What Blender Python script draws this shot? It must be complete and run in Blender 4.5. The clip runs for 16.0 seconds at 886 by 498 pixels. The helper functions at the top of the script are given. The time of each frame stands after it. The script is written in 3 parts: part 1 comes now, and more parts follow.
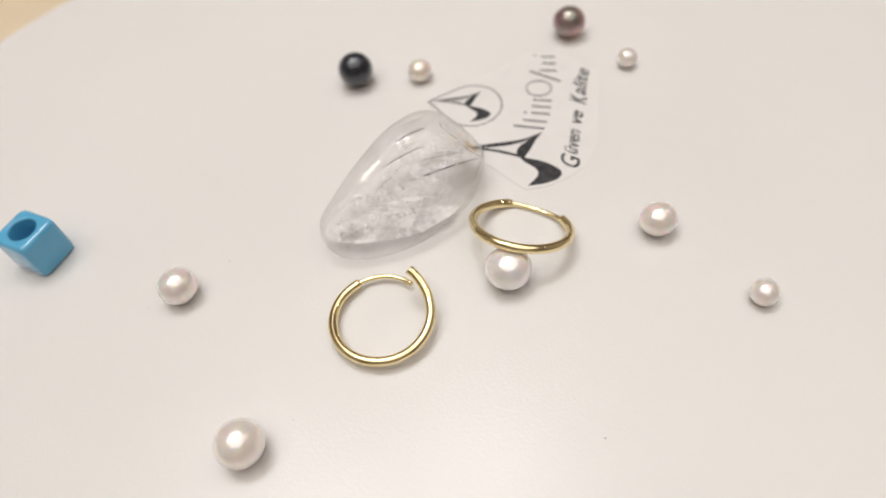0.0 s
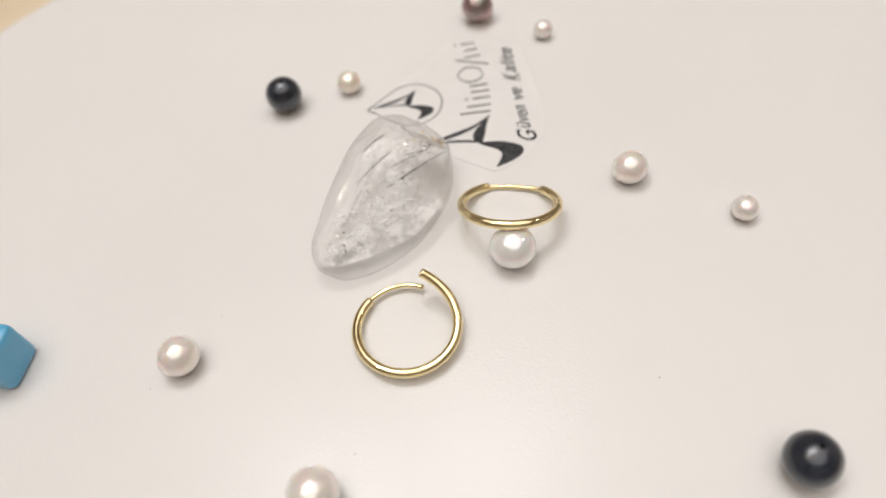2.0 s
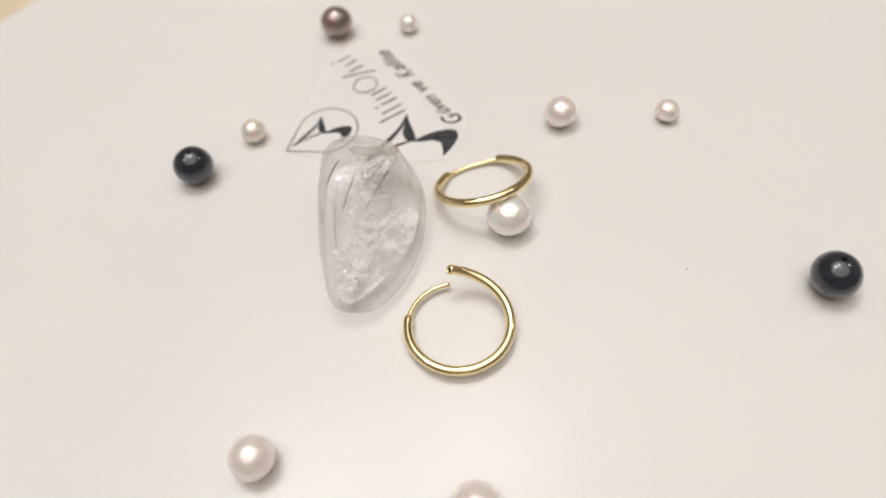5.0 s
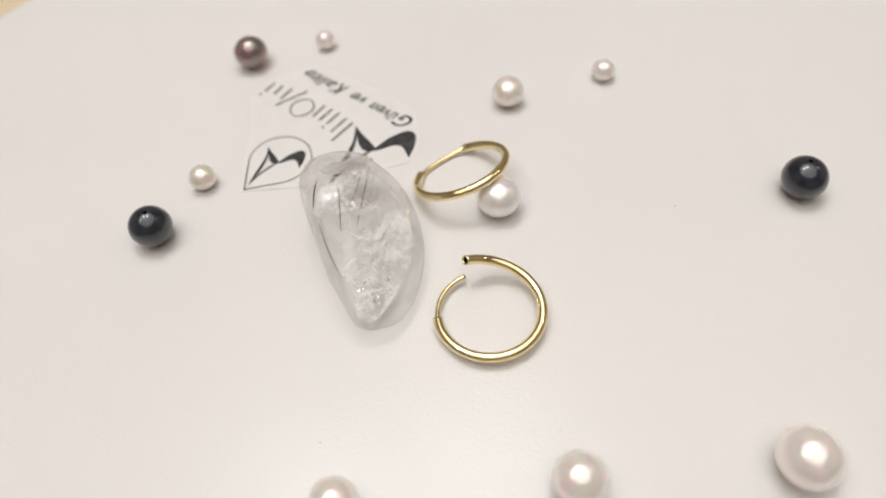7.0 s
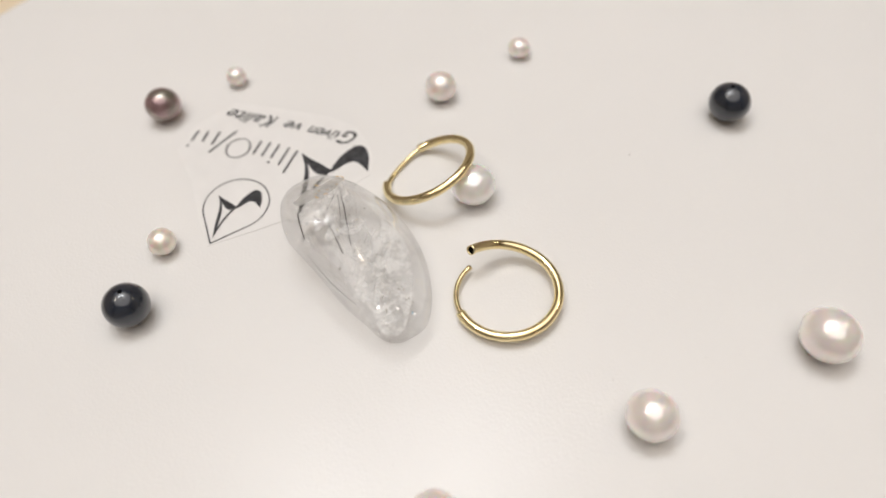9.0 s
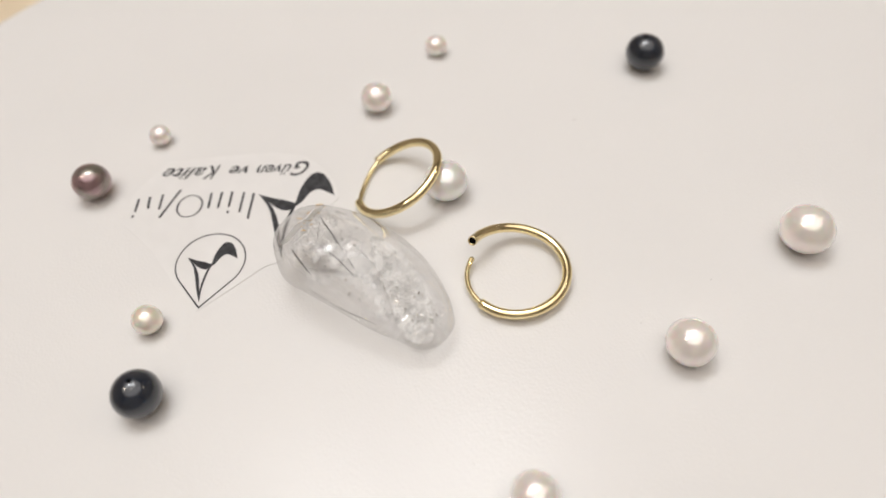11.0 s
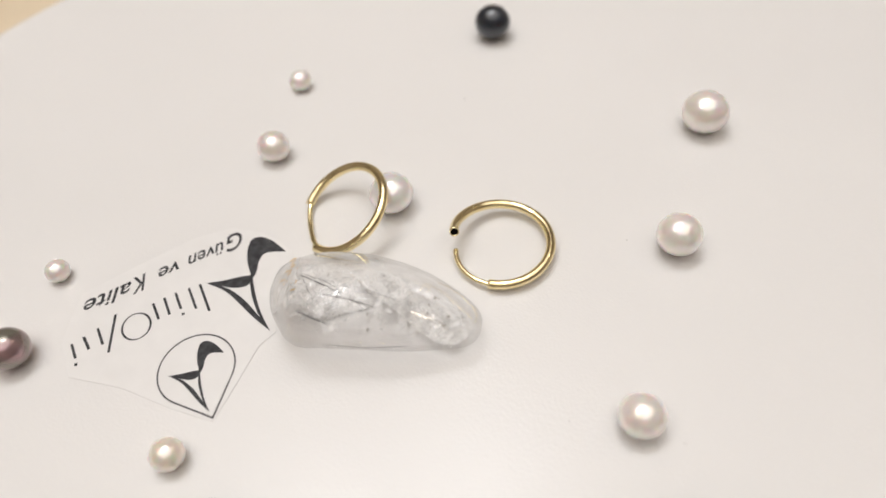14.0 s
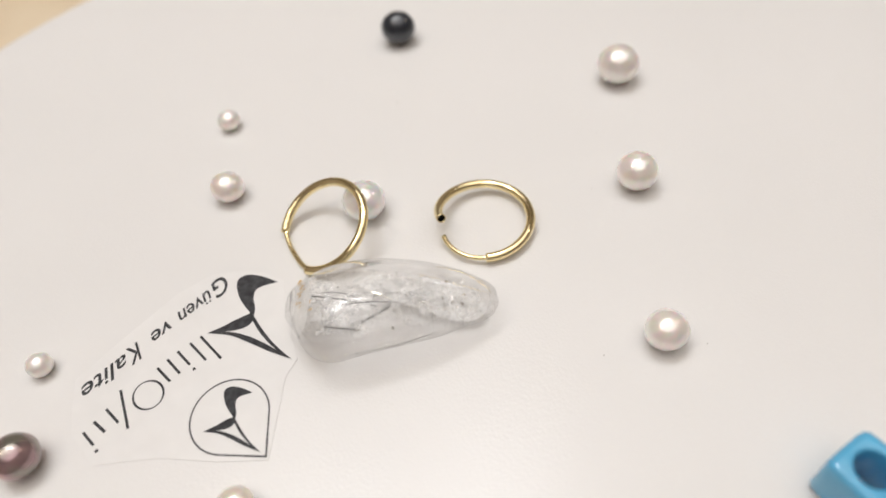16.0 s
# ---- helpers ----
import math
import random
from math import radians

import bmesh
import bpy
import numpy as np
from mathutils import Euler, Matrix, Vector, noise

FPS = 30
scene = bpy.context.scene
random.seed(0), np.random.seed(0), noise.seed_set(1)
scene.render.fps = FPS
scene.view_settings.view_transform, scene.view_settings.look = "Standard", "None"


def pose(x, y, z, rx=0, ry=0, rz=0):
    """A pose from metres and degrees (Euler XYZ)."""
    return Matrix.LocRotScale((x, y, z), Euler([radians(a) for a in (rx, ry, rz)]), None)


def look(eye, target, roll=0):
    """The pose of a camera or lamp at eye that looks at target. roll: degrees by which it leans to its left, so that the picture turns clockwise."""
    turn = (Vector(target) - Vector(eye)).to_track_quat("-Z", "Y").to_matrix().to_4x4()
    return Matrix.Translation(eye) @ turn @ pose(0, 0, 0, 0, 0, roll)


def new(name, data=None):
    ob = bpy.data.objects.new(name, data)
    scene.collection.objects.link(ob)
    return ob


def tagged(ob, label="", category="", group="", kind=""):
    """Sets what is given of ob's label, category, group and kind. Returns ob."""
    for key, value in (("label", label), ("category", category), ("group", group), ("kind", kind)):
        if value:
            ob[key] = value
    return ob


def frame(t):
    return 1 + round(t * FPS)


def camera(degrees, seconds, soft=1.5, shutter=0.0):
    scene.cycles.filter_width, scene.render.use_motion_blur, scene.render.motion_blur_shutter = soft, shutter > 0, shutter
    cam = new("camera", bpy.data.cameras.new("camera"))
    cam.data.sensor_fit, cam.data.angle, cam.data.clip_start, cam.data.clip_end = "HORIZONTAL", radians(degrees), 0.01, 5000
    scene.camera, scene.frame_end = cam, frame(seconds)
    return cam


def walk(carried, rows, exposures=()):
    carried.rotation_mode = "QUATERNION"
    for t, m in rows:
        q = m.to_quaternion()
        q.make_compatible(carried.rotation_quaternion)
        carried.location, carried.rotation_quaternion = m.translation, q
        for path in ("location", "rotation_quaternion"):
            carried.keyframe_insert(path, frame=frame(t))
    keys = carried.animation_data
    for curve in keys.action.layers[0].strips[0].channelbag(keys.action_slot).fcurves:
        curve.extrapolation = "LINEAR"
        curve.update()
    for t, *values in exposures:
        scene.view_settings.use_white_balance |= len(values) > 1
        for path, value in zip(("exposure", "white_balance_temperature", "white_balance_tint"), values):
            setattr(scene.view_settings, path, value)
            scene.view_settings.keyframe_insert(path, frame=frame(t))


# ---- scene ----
# The hand-held camera hangs almost still over a white turntable, which turns with everything on it.
cam = camera(65.95, 16.0, soft=1.7)
cam.data.dof.use_dof, cam.data.dof.focus_distance, cam.data.dof.aperture_fstop = True, 0.093, 11.0
ROWS = [
    (0.0, 0.00188, -0.05907, 0.08131, 36.02, 5.20, -8.12),
    (0.5, 0.00215, -0.05891, 0.08118, 36.10, 5.19, -7.60),
    (1.0, 0.00229, -0.05897, 0.08141, 35.88, 4.97, -7.32),
    (1.5, 0.00228, -0.05784, 0.08152, 35.53, 4.78, -6.78),
    (2.0, 0.00362, -0.05712, 0.08115, 35.38, 4.97, -6.42),
    (2.5, 0.00323, -0.05685, 0.08112, 35.21, 4.65, -5.98),
    (3.0, 0.00285, -0.05625, 0.08136, 35.17, 4.46, -5.96),
    (3.5, 0.00249, -0.05543, 0.08136, 35.12, 4.18, -5.80),
    (4.0, 0.00269, -0.05536, 0.08174, 34.87, 4.17, -5.76),
    (6.5, 0.00014, -0.05613, 0.08113, 35.27, 3.02, -5.25),
    (7.0, 0.00135, -0.05568, 0.07929, 35.78, 3.32, -4.57),
    (7.5, 0.00129, -0.05452, 0.07937, 35.61, 3.23, -4.83),
    (8.0, 0.00166, -0.05444, 0.07968, 35.32, 3.16, -4.74),
    (8.5, 0.00077, -0.05533, 0.07972, 35.54, 2.86, -4.66),
    (9.0, 0.00092, -0.05598, 0.07942, 35.91, 2.90, -4.63),
    (11.5, 0.00173, -0.05638, 0.07942, 36.41, 3.49, -4.65),
    (12.0, 0.00159, -0.05619, 0.07923, 36.74, 3.77, -5.28),
    (12.5, 0.00321, -0.05520, 0.07870, 36.76, 4.12, -5.53),
    (13.0, 0.00476, -0.05471, 0.07838, 36.70, 4.49, -5.89),
    (13.5, 0.00447, -0.05507, 0.07832, 36.81, 4.49, -6.02),
    (14.0, 0.00324, -0.05650, 0.07826, 37.06, 4.37, -6.12),
    (14.5, 0.00316, -0.05685, 0.07916, 37.30, 4.38, -6.16),
    (15.0, 0.00388, -0.05733, 0.07911, 37.38, 4.69, -6.44),
    (15.5, 0.00398, -0.05876, 0.07836, 37.64, 4.88, -6.33),
    (16.0, 0.00425, -0.06007, 0.07893, 37.83, 5.13, -6.53),
]
walk(cam, [(t, pose(x, y, z, rx, ry, rz)) for t, x, y, z, rx, ry, rz in ROWS], exposures=[(0.0, -0.14, 6530, 11), (3.5, -0.13, 6530, 11), (7.0, -0.14, 6460, 10), (12.0, -0.13, 6480, 10.5), (16.0, -0.09, 6440, 10.5)])

# ---- light: bulbs in a ring lamp, an added wide overhead fill and two small wall lamps in a closed room ----
world = bpy.data.worlds.new("room_air")
world.use_nodes = True
world.node_tree.nodes["Background"].inputs[0].default_value = (1.0, 0.95, 0.9, 1)
world.node_tree.nodes["Background"].inputs[1].default_value = 0.05
scene.world = world


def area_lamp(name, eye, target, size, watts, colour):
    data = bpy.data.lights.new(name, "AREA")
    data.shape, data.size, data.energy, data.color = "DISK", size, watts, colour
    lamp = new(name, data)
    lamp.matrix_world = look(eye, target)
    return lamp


area_lamp("ceiling_bulb_light", (-0.31, 0.36, 1.42), (0, 0, 0), 0.24, 2.8, (0.95, 0.98, 1.0))
area_lamp("ceiling_bulb_light", (0.03, 0.42, 1.42), (0, 0, 0), 0.24, 2.8, (0.95, 0.98, 1.0))
area_lamp("wall_lamp_light", (0.95, 0.30, 1.00), (0, 0, 0), 0.10, 0.75, (1.0, 0.84, 0.62))
area_lamp("wall_lamp_light", (-0.72, -0.02, 1.25), (0, 0, 0), 0.10, 1.5, (1.0, 0.88, 0.70))
# unseen broad fill, added overhead to lift the ambient light and soften shadows
area_lamp("overhead_fill_light", (0.0, 0.0, 1.60), (0, 0, -1), 2.3, 19.2, (1.0, 0.955, 0.925))

# ---- materials ----
MM = 0.001


def material(name, colour, rough=0.5, metal=0.0, **more):
    mat = bpy.data.materials.new(name)
    mat.use_nodes = True
    bsdf = mat.node_tree.nodes["Principled BSDF"]
    bsdf.inputs["Base Color"].default_value = (*colour, 1)
    bsdf.inputs["Roughness"].default_value = rough
    bsdf.inputs["Metallic"].default_value = metal
    for key, value in more.items():
        bsdf.inputs[key.replace("_", " ")].default_value = value
    return mat


def noise_node(mat, scale, detail=4.0, rough=0.5):
    nodes, links = mat.node_tree.nodes, mat.node_tree.links
    co = nodes.new("ShaderNodeTexCoord")
    tex = nodes.new("ShaderNodeTexNoise")
    tex.inputs["Scale"].default_value, tex.inputs["Detail"].default_value = scale, detail
    tex.inputs["Roughness"].default_value = rough
    links.new(co.outputs["Object"], tex.inputs["Vector"])
    return tex.outputs["Fac"]


def ramp(mat, fac, stops):
    node = mat.node_tree.nodes.new("ShaderNodeValToRGB")
    mat.node_tree.links.new(fac, node.inputs["Fac"])
    while len(node.color_ramp.elements) < len(stops):
        node.color_ramp.elements.new(0.5)
    for el, (at, col) in zip(node.color_ramp.elements, stops):
        el.position, el.color = at, (*col, 1)
    return node.outputs["Color"]


def bump(mat, fac, strength, distance):
    node = mat.node_tree.nodes.new("ShaderNodeBump")
    node.inputs["Strength"].default_value, node.inputs["Distance"].default_value = strength, distance
    links = mat.node_tree.links
    links.new(fac, node.inputs["Height"])
    before = mat.node_tree.nodes["Principled BSDF"].inputs["Normal"]
    if before.links:
        links.new(before.links[0].from_socket, node.inputs["Normal"])
    links.new(node.outputs["Normal"], before)


def vary(mat, key, socket):
    mat.node_tree.links.new(socket, mat.node_tree.nodes["Principled BSDF"].inputs[key])


def plate_material():
    mat = material("white_satin_plate", (0.76, 0.75, 0.74), 0.24, Specular_IOR_Level=0.30)
    vary(mat, "Base Color", ramp(mat, noise_node(mat, 14.0, 2.0), [(0.3, (0.755, 0.745, 0.735)), (0.7, (0.78, 0.77, 0.76))]))
    bump(mat, noise_node(mat, 2700.0, 1.0), 0.42, 0.00006)
    bump(mat, noise_node(mat, 1100.0, 1.0), 0.01, 0.0002)
    return mat


def pearl_material(name, light, dark, rough=0.19, coat=1.0, metal=0.30, ior=1.75, milk=0.35, polish=0.03):
    mat = material(name, light, rough, metal, Coat_Weight=coat, Coat_Roughness=polish, Coat_IOR=ior, IOR=ior,
                   Subsurface_Weight=milk, Subsurface_Scale=0.0012)
    vary(mat, "Base Color", ramp(mat, noise_node(mat, 330.0, 3.0), [(0.35, dark), (0.65, light)]))
    bump(mat, noise_node(mat, 700.0, 2.0), 0.10, 0.0002)
    return mat


def gold_material(name, hammered):
    mat = material(name, (0.88, 0.71, 0.36), 0.09, 1.0)
    vary(mat, "Base Color", ramp(mat, noise_node(mat, 500.0, 3.0), [(0.3, (0.88, 0.74, 0.41)), (0.7, (0.93, 0.81, 0.50))]))
    vary(mat, "Roughness", ramp(mat, noise_node(mat, 1400.0, 4.0), [(0.3, (0.05,) * 3), (0.7, (0.13,) * 3)]))
    bump(mat, noise_node(mat, 600.0, 1.0), hammered, 0.0004)
    return mat


def quartz_material():
    """Polished clear stone with cloudy milk in slanting bands."""
    mat = material("clear_quartz", (0.99, 0.99, 0.985), 0.0, 0.0, IOR=1.5, Transmission_Weight=1.0)
    bump(mat, noise_node(mat, 160.0, 2.0), 0.04, 0.0006)
    nodes, links = mat.node_tree.nodes, mat.node_tree.links
    clear, film, gloss = (nodes.new("ShaderNodeBsdfTransparent"), nodes.new("ShaderNodeBsdfDiffuse"), nodes.new("ShaderNodeBsdfGlossy"))
    clear.inputs["Color"].default_value = (1.0, 1.0, 1.0, 1)
    film.inputs["Color"].default_value = (0.99, 0.99, 0.985, 1)
    glow, both = nodes.new("ShaderNodeBsdfTranslucent"), nodes.new("ShaderNodeMixShader")
    glow.inputs["Color"].default_value = (0.99, 0.99, 0.985, 1)
    both.inputs[0].default_value = 0.25
    links.new(film.outputs[0], both.inputs[1])
    links.new(glow.outputs[0], both.inputs[2])
    gloss.inputs["Roughness"].default_value = 0.03
    co, turn, tex = nodes.new("ShaderNodeTexCoord"), nodes.new("ShaderNodeMapping"), nodes.new("ShaderNodeTexNoise")
    turn.inputs["Rotation"].default_value = (0.3, 0.2, math.radians(38))
    turn.inputs["Scale"].default_value = (90.0, 300.0, 170.0)
    tex.inputs["Scale"].default_value, tex.inputs["Detail"].default_value, tex.inputs["Roughness"].default_value = 1.0, 7.0, 0.62
    tex.inputs["Distortion"].default_value = 0.6
    links.new(co.outputs["Object"], turn.inputs["Vector"])
    links.new(turn.outputs["Vector"], tex.inputs["Vector"])
    cloud = ramp(mat, tex.outputs["Fac"], [(0.50, (0.0,) * 3), (0.60, (0.10,) * 3)])
    body, milky, skin = (nodes.new("ShaderNodeMixShader") for _ in range(3))
    body.inputs[0].default_value = 0.84
    links.new(nodes["Principled BSDF"].outputs[0], body.inputs[1])
    links.new(clear.outputs[0], body.inputs[2])
    links.new(cloud, milky.inputs[0])
    links.new(body.outputs[0], milky.inputs[1])
    links.new(both.outputs[0], milky.inputs[2])
    facing, power, share = nodes.new("ShaderNodeLayerWeight"), nodes.new("ShaderNodeMath"), nodes.new("ShaderNodeMath")
    facing.inputs["Blend"].default_value = 0.5
    power.operation, power.inputs[1].default_value = "POWER", 3.0
    share.operation, share.inputs[1].default_value, share.inputs[2].default_value = "MULTIPLY_ADD", 0.75, 0.045
    links.new(facing.outputs["Facing"], power.inputs[0])
    links.new(power.outputs[0], share.inputs[0])
    links.new(share.outputs[0], skin.inputs[0])
    links.new(milky.outputs[0], skin.inputs[1])
    links.new(gloss.outputs[0], skin.inputs[2])
    links.new(skin.outputs[0], nodes["Material Output"].inputs["Surface"])
    return mat


def veil_material(name="milky_veil", low=0.0, high=0.55):
    """Milky, broken healing planes: thin white film with holes."""
    mat = bpy.data.materials.new(name)
    mat.use_nodes = True
    nodes, links = mat.node_tree.nodes, mat.node_tree.links
    nodes.remove(nodes["Principled BSDF"])
    milk = nodes.new("ShaderNodeBsdfTranslucent")
    milk.inputs["Color"].default_value = (0.98, 0.98, 0.975, 1)
    film = nodes.new("ShaderNodeBsdfDiffuse")
    film.inputs["Color"].default_value = (0.98, 0.98, 0.975, 1)
    both, clear, out = nodes.new("ShaderNodeMixShader"), nodes.new("ShaderNodeBsdfTransparent"), nodes.new("ShaderNodeMixShader")
    both.inputs[0].default_value = 0.85
    links.new(milk.outputs[0], both.inputs[1])
    links.new(film.outputs[0], both.inputs[2])
    fac = ramp(mat, noise_node(mat, 420.0, 6.0, 0.65), [(0.50 if low == 0 else 0.42, (low,) * 3), (0.58, (high,) * 3)])
    links.new(fac, out.inputs[0])
    links.new(clear.outputs[0], out.inputs[1])
    links.new(both.outputs[0], out.inputs[2])
    links.new(out.outputs[0], nodes["Material Output"].inputs["Surface"])
    return mat


PLATE = plate_material()
PLATE_SIDE = material("turntable_side_plastic", (0.62, 0.61, 0.6), 0.4)
TABLE = material("cream_tabletop_laminate", (0.72, 0.60, 0.44), 0.45)
vary(TABLE, "Base Color", ramp(TABLE, noise_node(TABLE, 30.0, 4.0), [(0.3, (0.68, 0.55, 0.38)), (0.7, (0.76, 0.65, 0.49))]))
WALL = material("warm_grey_wall_paint", (0.49, 0.44, 0.39), 0.8)
vary(WALL, "Base Color", ramp(WALL, noise_node(WALL, 3.0, 4.0), [(0.3, (0.46, 0.41, 0.36)), (0.7, (0.52, 0.47, 0.42))]))
CEILING = material("white_ceiling_paint", (0.8, 0.78, 0.74), 0.9)
FLOOR = material("brown_wood_floor", (0.25, 0.15, 0.08), 0.5)
vary(FLOOR, "Base Color", ramp(FLOOR, noise_node(FLOOR, 5.0, 5.0), [(0.3, (0.20, 0.12, 0.06)), (0.7, (0.30, 0.19, 0.10))]))
PEARL_WHITE = pearl_material("white_pearl_nacre", (0.95, 0.90, 0.865), (0.90, 0.835, 0.79))
PEARL_CREAM = pearl_material("cream_pearl_nacre", (0.93, 0.875, 0.79), (0.88, 0.80, 0.70))
PEARL_BRIGHT = pearl_material("bright_pearl_nacre", (0.94, 0.93, 0.92), (0.89, 0.87, 0.86))
PEARL_MAUVE = pearl_material("mauve_pearl_nacre", (0.46, 0.30, 0.27), (0.22, 0.18, 0.20), 0.22, 0.6, 0.7, 1.5, 0.0)
vary(PEARL_MAUVE, "Base Color", ramp(PEARL_MAUVE, noise_node(PEARL_MAUVE, 240.0, 1.0), [(0.32, (0.27, 0.26, 0.22)), (0.48, (0.40, 0.26, 0.28)), (0.64, (0.62, 0.43, 0.36))]))
PEARL_BLACK = pearl_material("blue_black_pearl_nacre", (0.014, 0.022, 0.038), (0.007, 0.011, 0.019), 0.24, 0.9, 0.0, 1.5, 0.0, 0.06)
# near-black without gloss, the painted shade inside small openings
HOLE_SHADE = material("hole_shade_black", (0.006, 0.006, 0.006), 1.0, Specular_IOR_Level=0.0)
GOLD = gold_material("polished_yellow_gold", 0.05)
GOLD_FACET = gold_material("hammered_yellow_gold", 0.22)
QUARTZ = quartz_material()
VEIL = veil_material()
CAP = veil_material("milky_cap_film", 0.68, 0.88)
HEALED = veil_material("healed_fracture_film", 0.40, 0.92)
NEEDLE = material("dark_mineral_needle", (0.035, 0.03, 0.03), 0.5)
FLAKE = material("glinting_fracture", (0.97, 0.97, 0.96), 0.12, 0.85)
RUST = material("rust_coloured_inclusion", (0.62, 0.42, 0.16), 0.7)
PAPER = material("translucent_tracing_paper", (0.80, 0.795, 0.79), 0.45)
vary(PAPER, "Base Color", ramp(PAPER, noise_node(PAPER, 300.0, 4.0), [(0.3, (0.735, 0.725, 0.715)), (0.7, (0.765, 0.755, 0.745))]))
INK = material("black_toner_print", (0.035, 0.035, 0.038), 0.6, Specular_IOR_Level=0.2)
vary(INK, "Base Color", ramp(INK, noise_node(INK, 900.0, 3.0), [(0.3, (0.025, 0.025, 0.028)), (0.75, (0.07, 0.07, 0.075))]))
BLUE = material("sky_blue_acrylic", (0.10, 0.42, 0.68), 0.16, Coat_Weight=0.5, Coat_Roughness=0.06, Subsurface_Weight=0.0)
vary(BLUE, "Base Color", ramp(BLUE, noise_node(BLUE, 250.0, 3.0), [(0.3, (0.09, 0.40, 0.66)), (0.7, (0.11, 0.44, 0.70))]))
RING_GLOW = material("ring_lamp_glow", (0.9, 0.9, 0.9), 0.5, Emission_Color=(1.0, 0.97, 0.93, 1), Emission_Strength=5.0)
LINT = material("grey_dust", (0.25, 0.23, 0.21), 0.9)


# ---- building helpers ----
def part(name, mesh, mat, parent=None, label=""):
    """Links a mesh or bmesh as one object, under a thing if one is given."""
    if isinstance(mesh, bmesh.types.BMesh):
        data = bpy.data.meshes.new(name)
        bmesh.ops.recalc_face_normals(mesh, faces=mesh.faces)
        mesh.to_mesh(data)
        mesh.free()
        mesh = data
    mesh.materials.append(mat)
    ob = new(name, mesh)
    ob.parent = parent
    return tagged(ob, label)


def smooth(ob):
    for p in ob.data.polygons:
        p.use_smooth = True
    return ob


def grid_mesh(name, rows, close_u=True, caps=True):
    """A skin over equal rows of points (arrays of metres); caps close the first and last row."""
    rows = [np.asarray(r) for r in rows]
    n = len(rows[0])
    verts = [tuple(p) for r in rows for p in r]
    faces = []
    for i in range(len(rows) - 1):
        for j in range(n if close_u else n - 1):
            k = (j + 1) % n
            faces.append((i * n + j, i * n + k, (i + 1) * n + k, (i + 1) * n + j))
    if caps:
        faces.append(tuple(range(n))[::-1])
        faces.append(tuple(range((len(rows) - 1) * n, len(rows) * n)))
    mesh = bpy.data.meshes.new(name)
    mesh.from_pydata(verts, [], faces)
    bm = bmesh.new()
    bm.from_mesh(mesh)
    bmesh.ops.recalc_face_normals(bm, faces=bm.faces)
    bm.to_mesh(mesh)
    bm.free()
    return mesh


def tube_rows(points, radii, segments=20):
    """Rings of points round a curve, carried along it without twist."""
    pts = np.asarray(points, float)
    tang = np.gradient(pts, axis=0)
    tang /= np.linalg.norm(tang, axis=1)[:, None]
    side = np.cross(tang[0], (0.0, 0.0, 1.0))
    side /= np.linalg.norm(side)
    rows = []
    ang = np.linspace(0, 2 * np.pi, segments, endpoint=False)
    for p, t, r in zip(pts, tang, radii):
        side = side - t * side.dot(t)
        side /= np.linalg.norm(side)
        up = np.cross(t, side)
        rows.append(p + r * (np.cos(ang)[:, None] * side + np.sin(ang)[:, None] * up))
    return rows


def hollow_tube(name, points, outer, inner, depth, segments=24):
    """A tube whose two ends are open for some points' depth."""
    pts = np.asarray(points, float)
    n = len(pts)
    out = tube_rows(pts, [outer] * n, segments)
    ins = tube_rows(pts, [inner] * n, segments)
    rows = ins[depth::-1] + out + ins[:n - depth - 1:-1][:depth + 1]
    return grid_mesh(name, rows)


def box(bm, x0, y0, z0, x1, y1, z1):
    made = bmesh.ops.create_cube(bm, size=1)["verts"]
    for v in made:
        v.co = Vector(((x0 + x1) / 2 + v.co.x * (x1 - x0), (y0 + y1) / 2 + v.co.y * (y1 - y0), (z0 + z1) / 2 + v.co.z * (z1 - z0)))
    return made


def lathe(name, profile, segments=96):
    """A solid of revolution about z; profile of (radius, height)."""
    ang = np.linspace(0, 2 * np.pi, segments, endpoint=False)
    return grid_mesh(name, [np.stack([r * np.cos(ang), r * np.sin(ang), np.full(segments, z)], 1) for r, z in profile])


def spline(points, per=8, closed=False):
    """A smooth Catmull-Rom line through a few points."""
    p = np.asarray(points, float)
    n = len(p)
    out = []
    for i in range(n if closed else n - 1):
        a, b, c, d = (p[(i + k) % n] if closed else p[min(max(i + k, 0), n - 1)] for k in (-1, 0, 1, 2))
        for u in np.linspace(0, 1, per, endpoint=False):
            out.append(0.5 * (2 * b + (c - a) * u + (2 * a - 5 * b + 4 * c - d) * u ** 2 + (3 * b - a - 3 * c + d) * u ** 3))
    if not closed:
        out.append(p[-1])
    return np.array(out)


def slab(name, outline, z0, z1):
    """A thin plate with the given outline (metres)."""
    bm = bmesh.new()
    low = [bm.verts.new((x, y, z0)) for x, y in outline]
    top = [bm.verts.new((x, y, z1)) for x, y in outline]
    for face in (low[::-1], top):
        f = bm.faces.new(face)
        bmesh.ops.triangulate(bm, faces=[f])
    for i in range(len(low)):
        k = (i + 1) % len(low)
        bm.faces.new((low[i], low[k], top[k], top[i]))
    return bm


def scaled(bm):
    """Millimetres to metres."""
    bm.transform(Matrix.Diagonal((MM, MM, MM, 1)))
    return bm


MOVING = []


def on_plate(ob, x, y, z=0.0, turn=0.0):
    """Puts a thing on the turntable at its place at the start, in millimetres, and notes it as turning with the plate."""
    base = pose(x * MM, y * MM, z * MM, 0, 0, turn)
    ob.matrix_world = base
    MOVING.append((ob, base))
    return ob


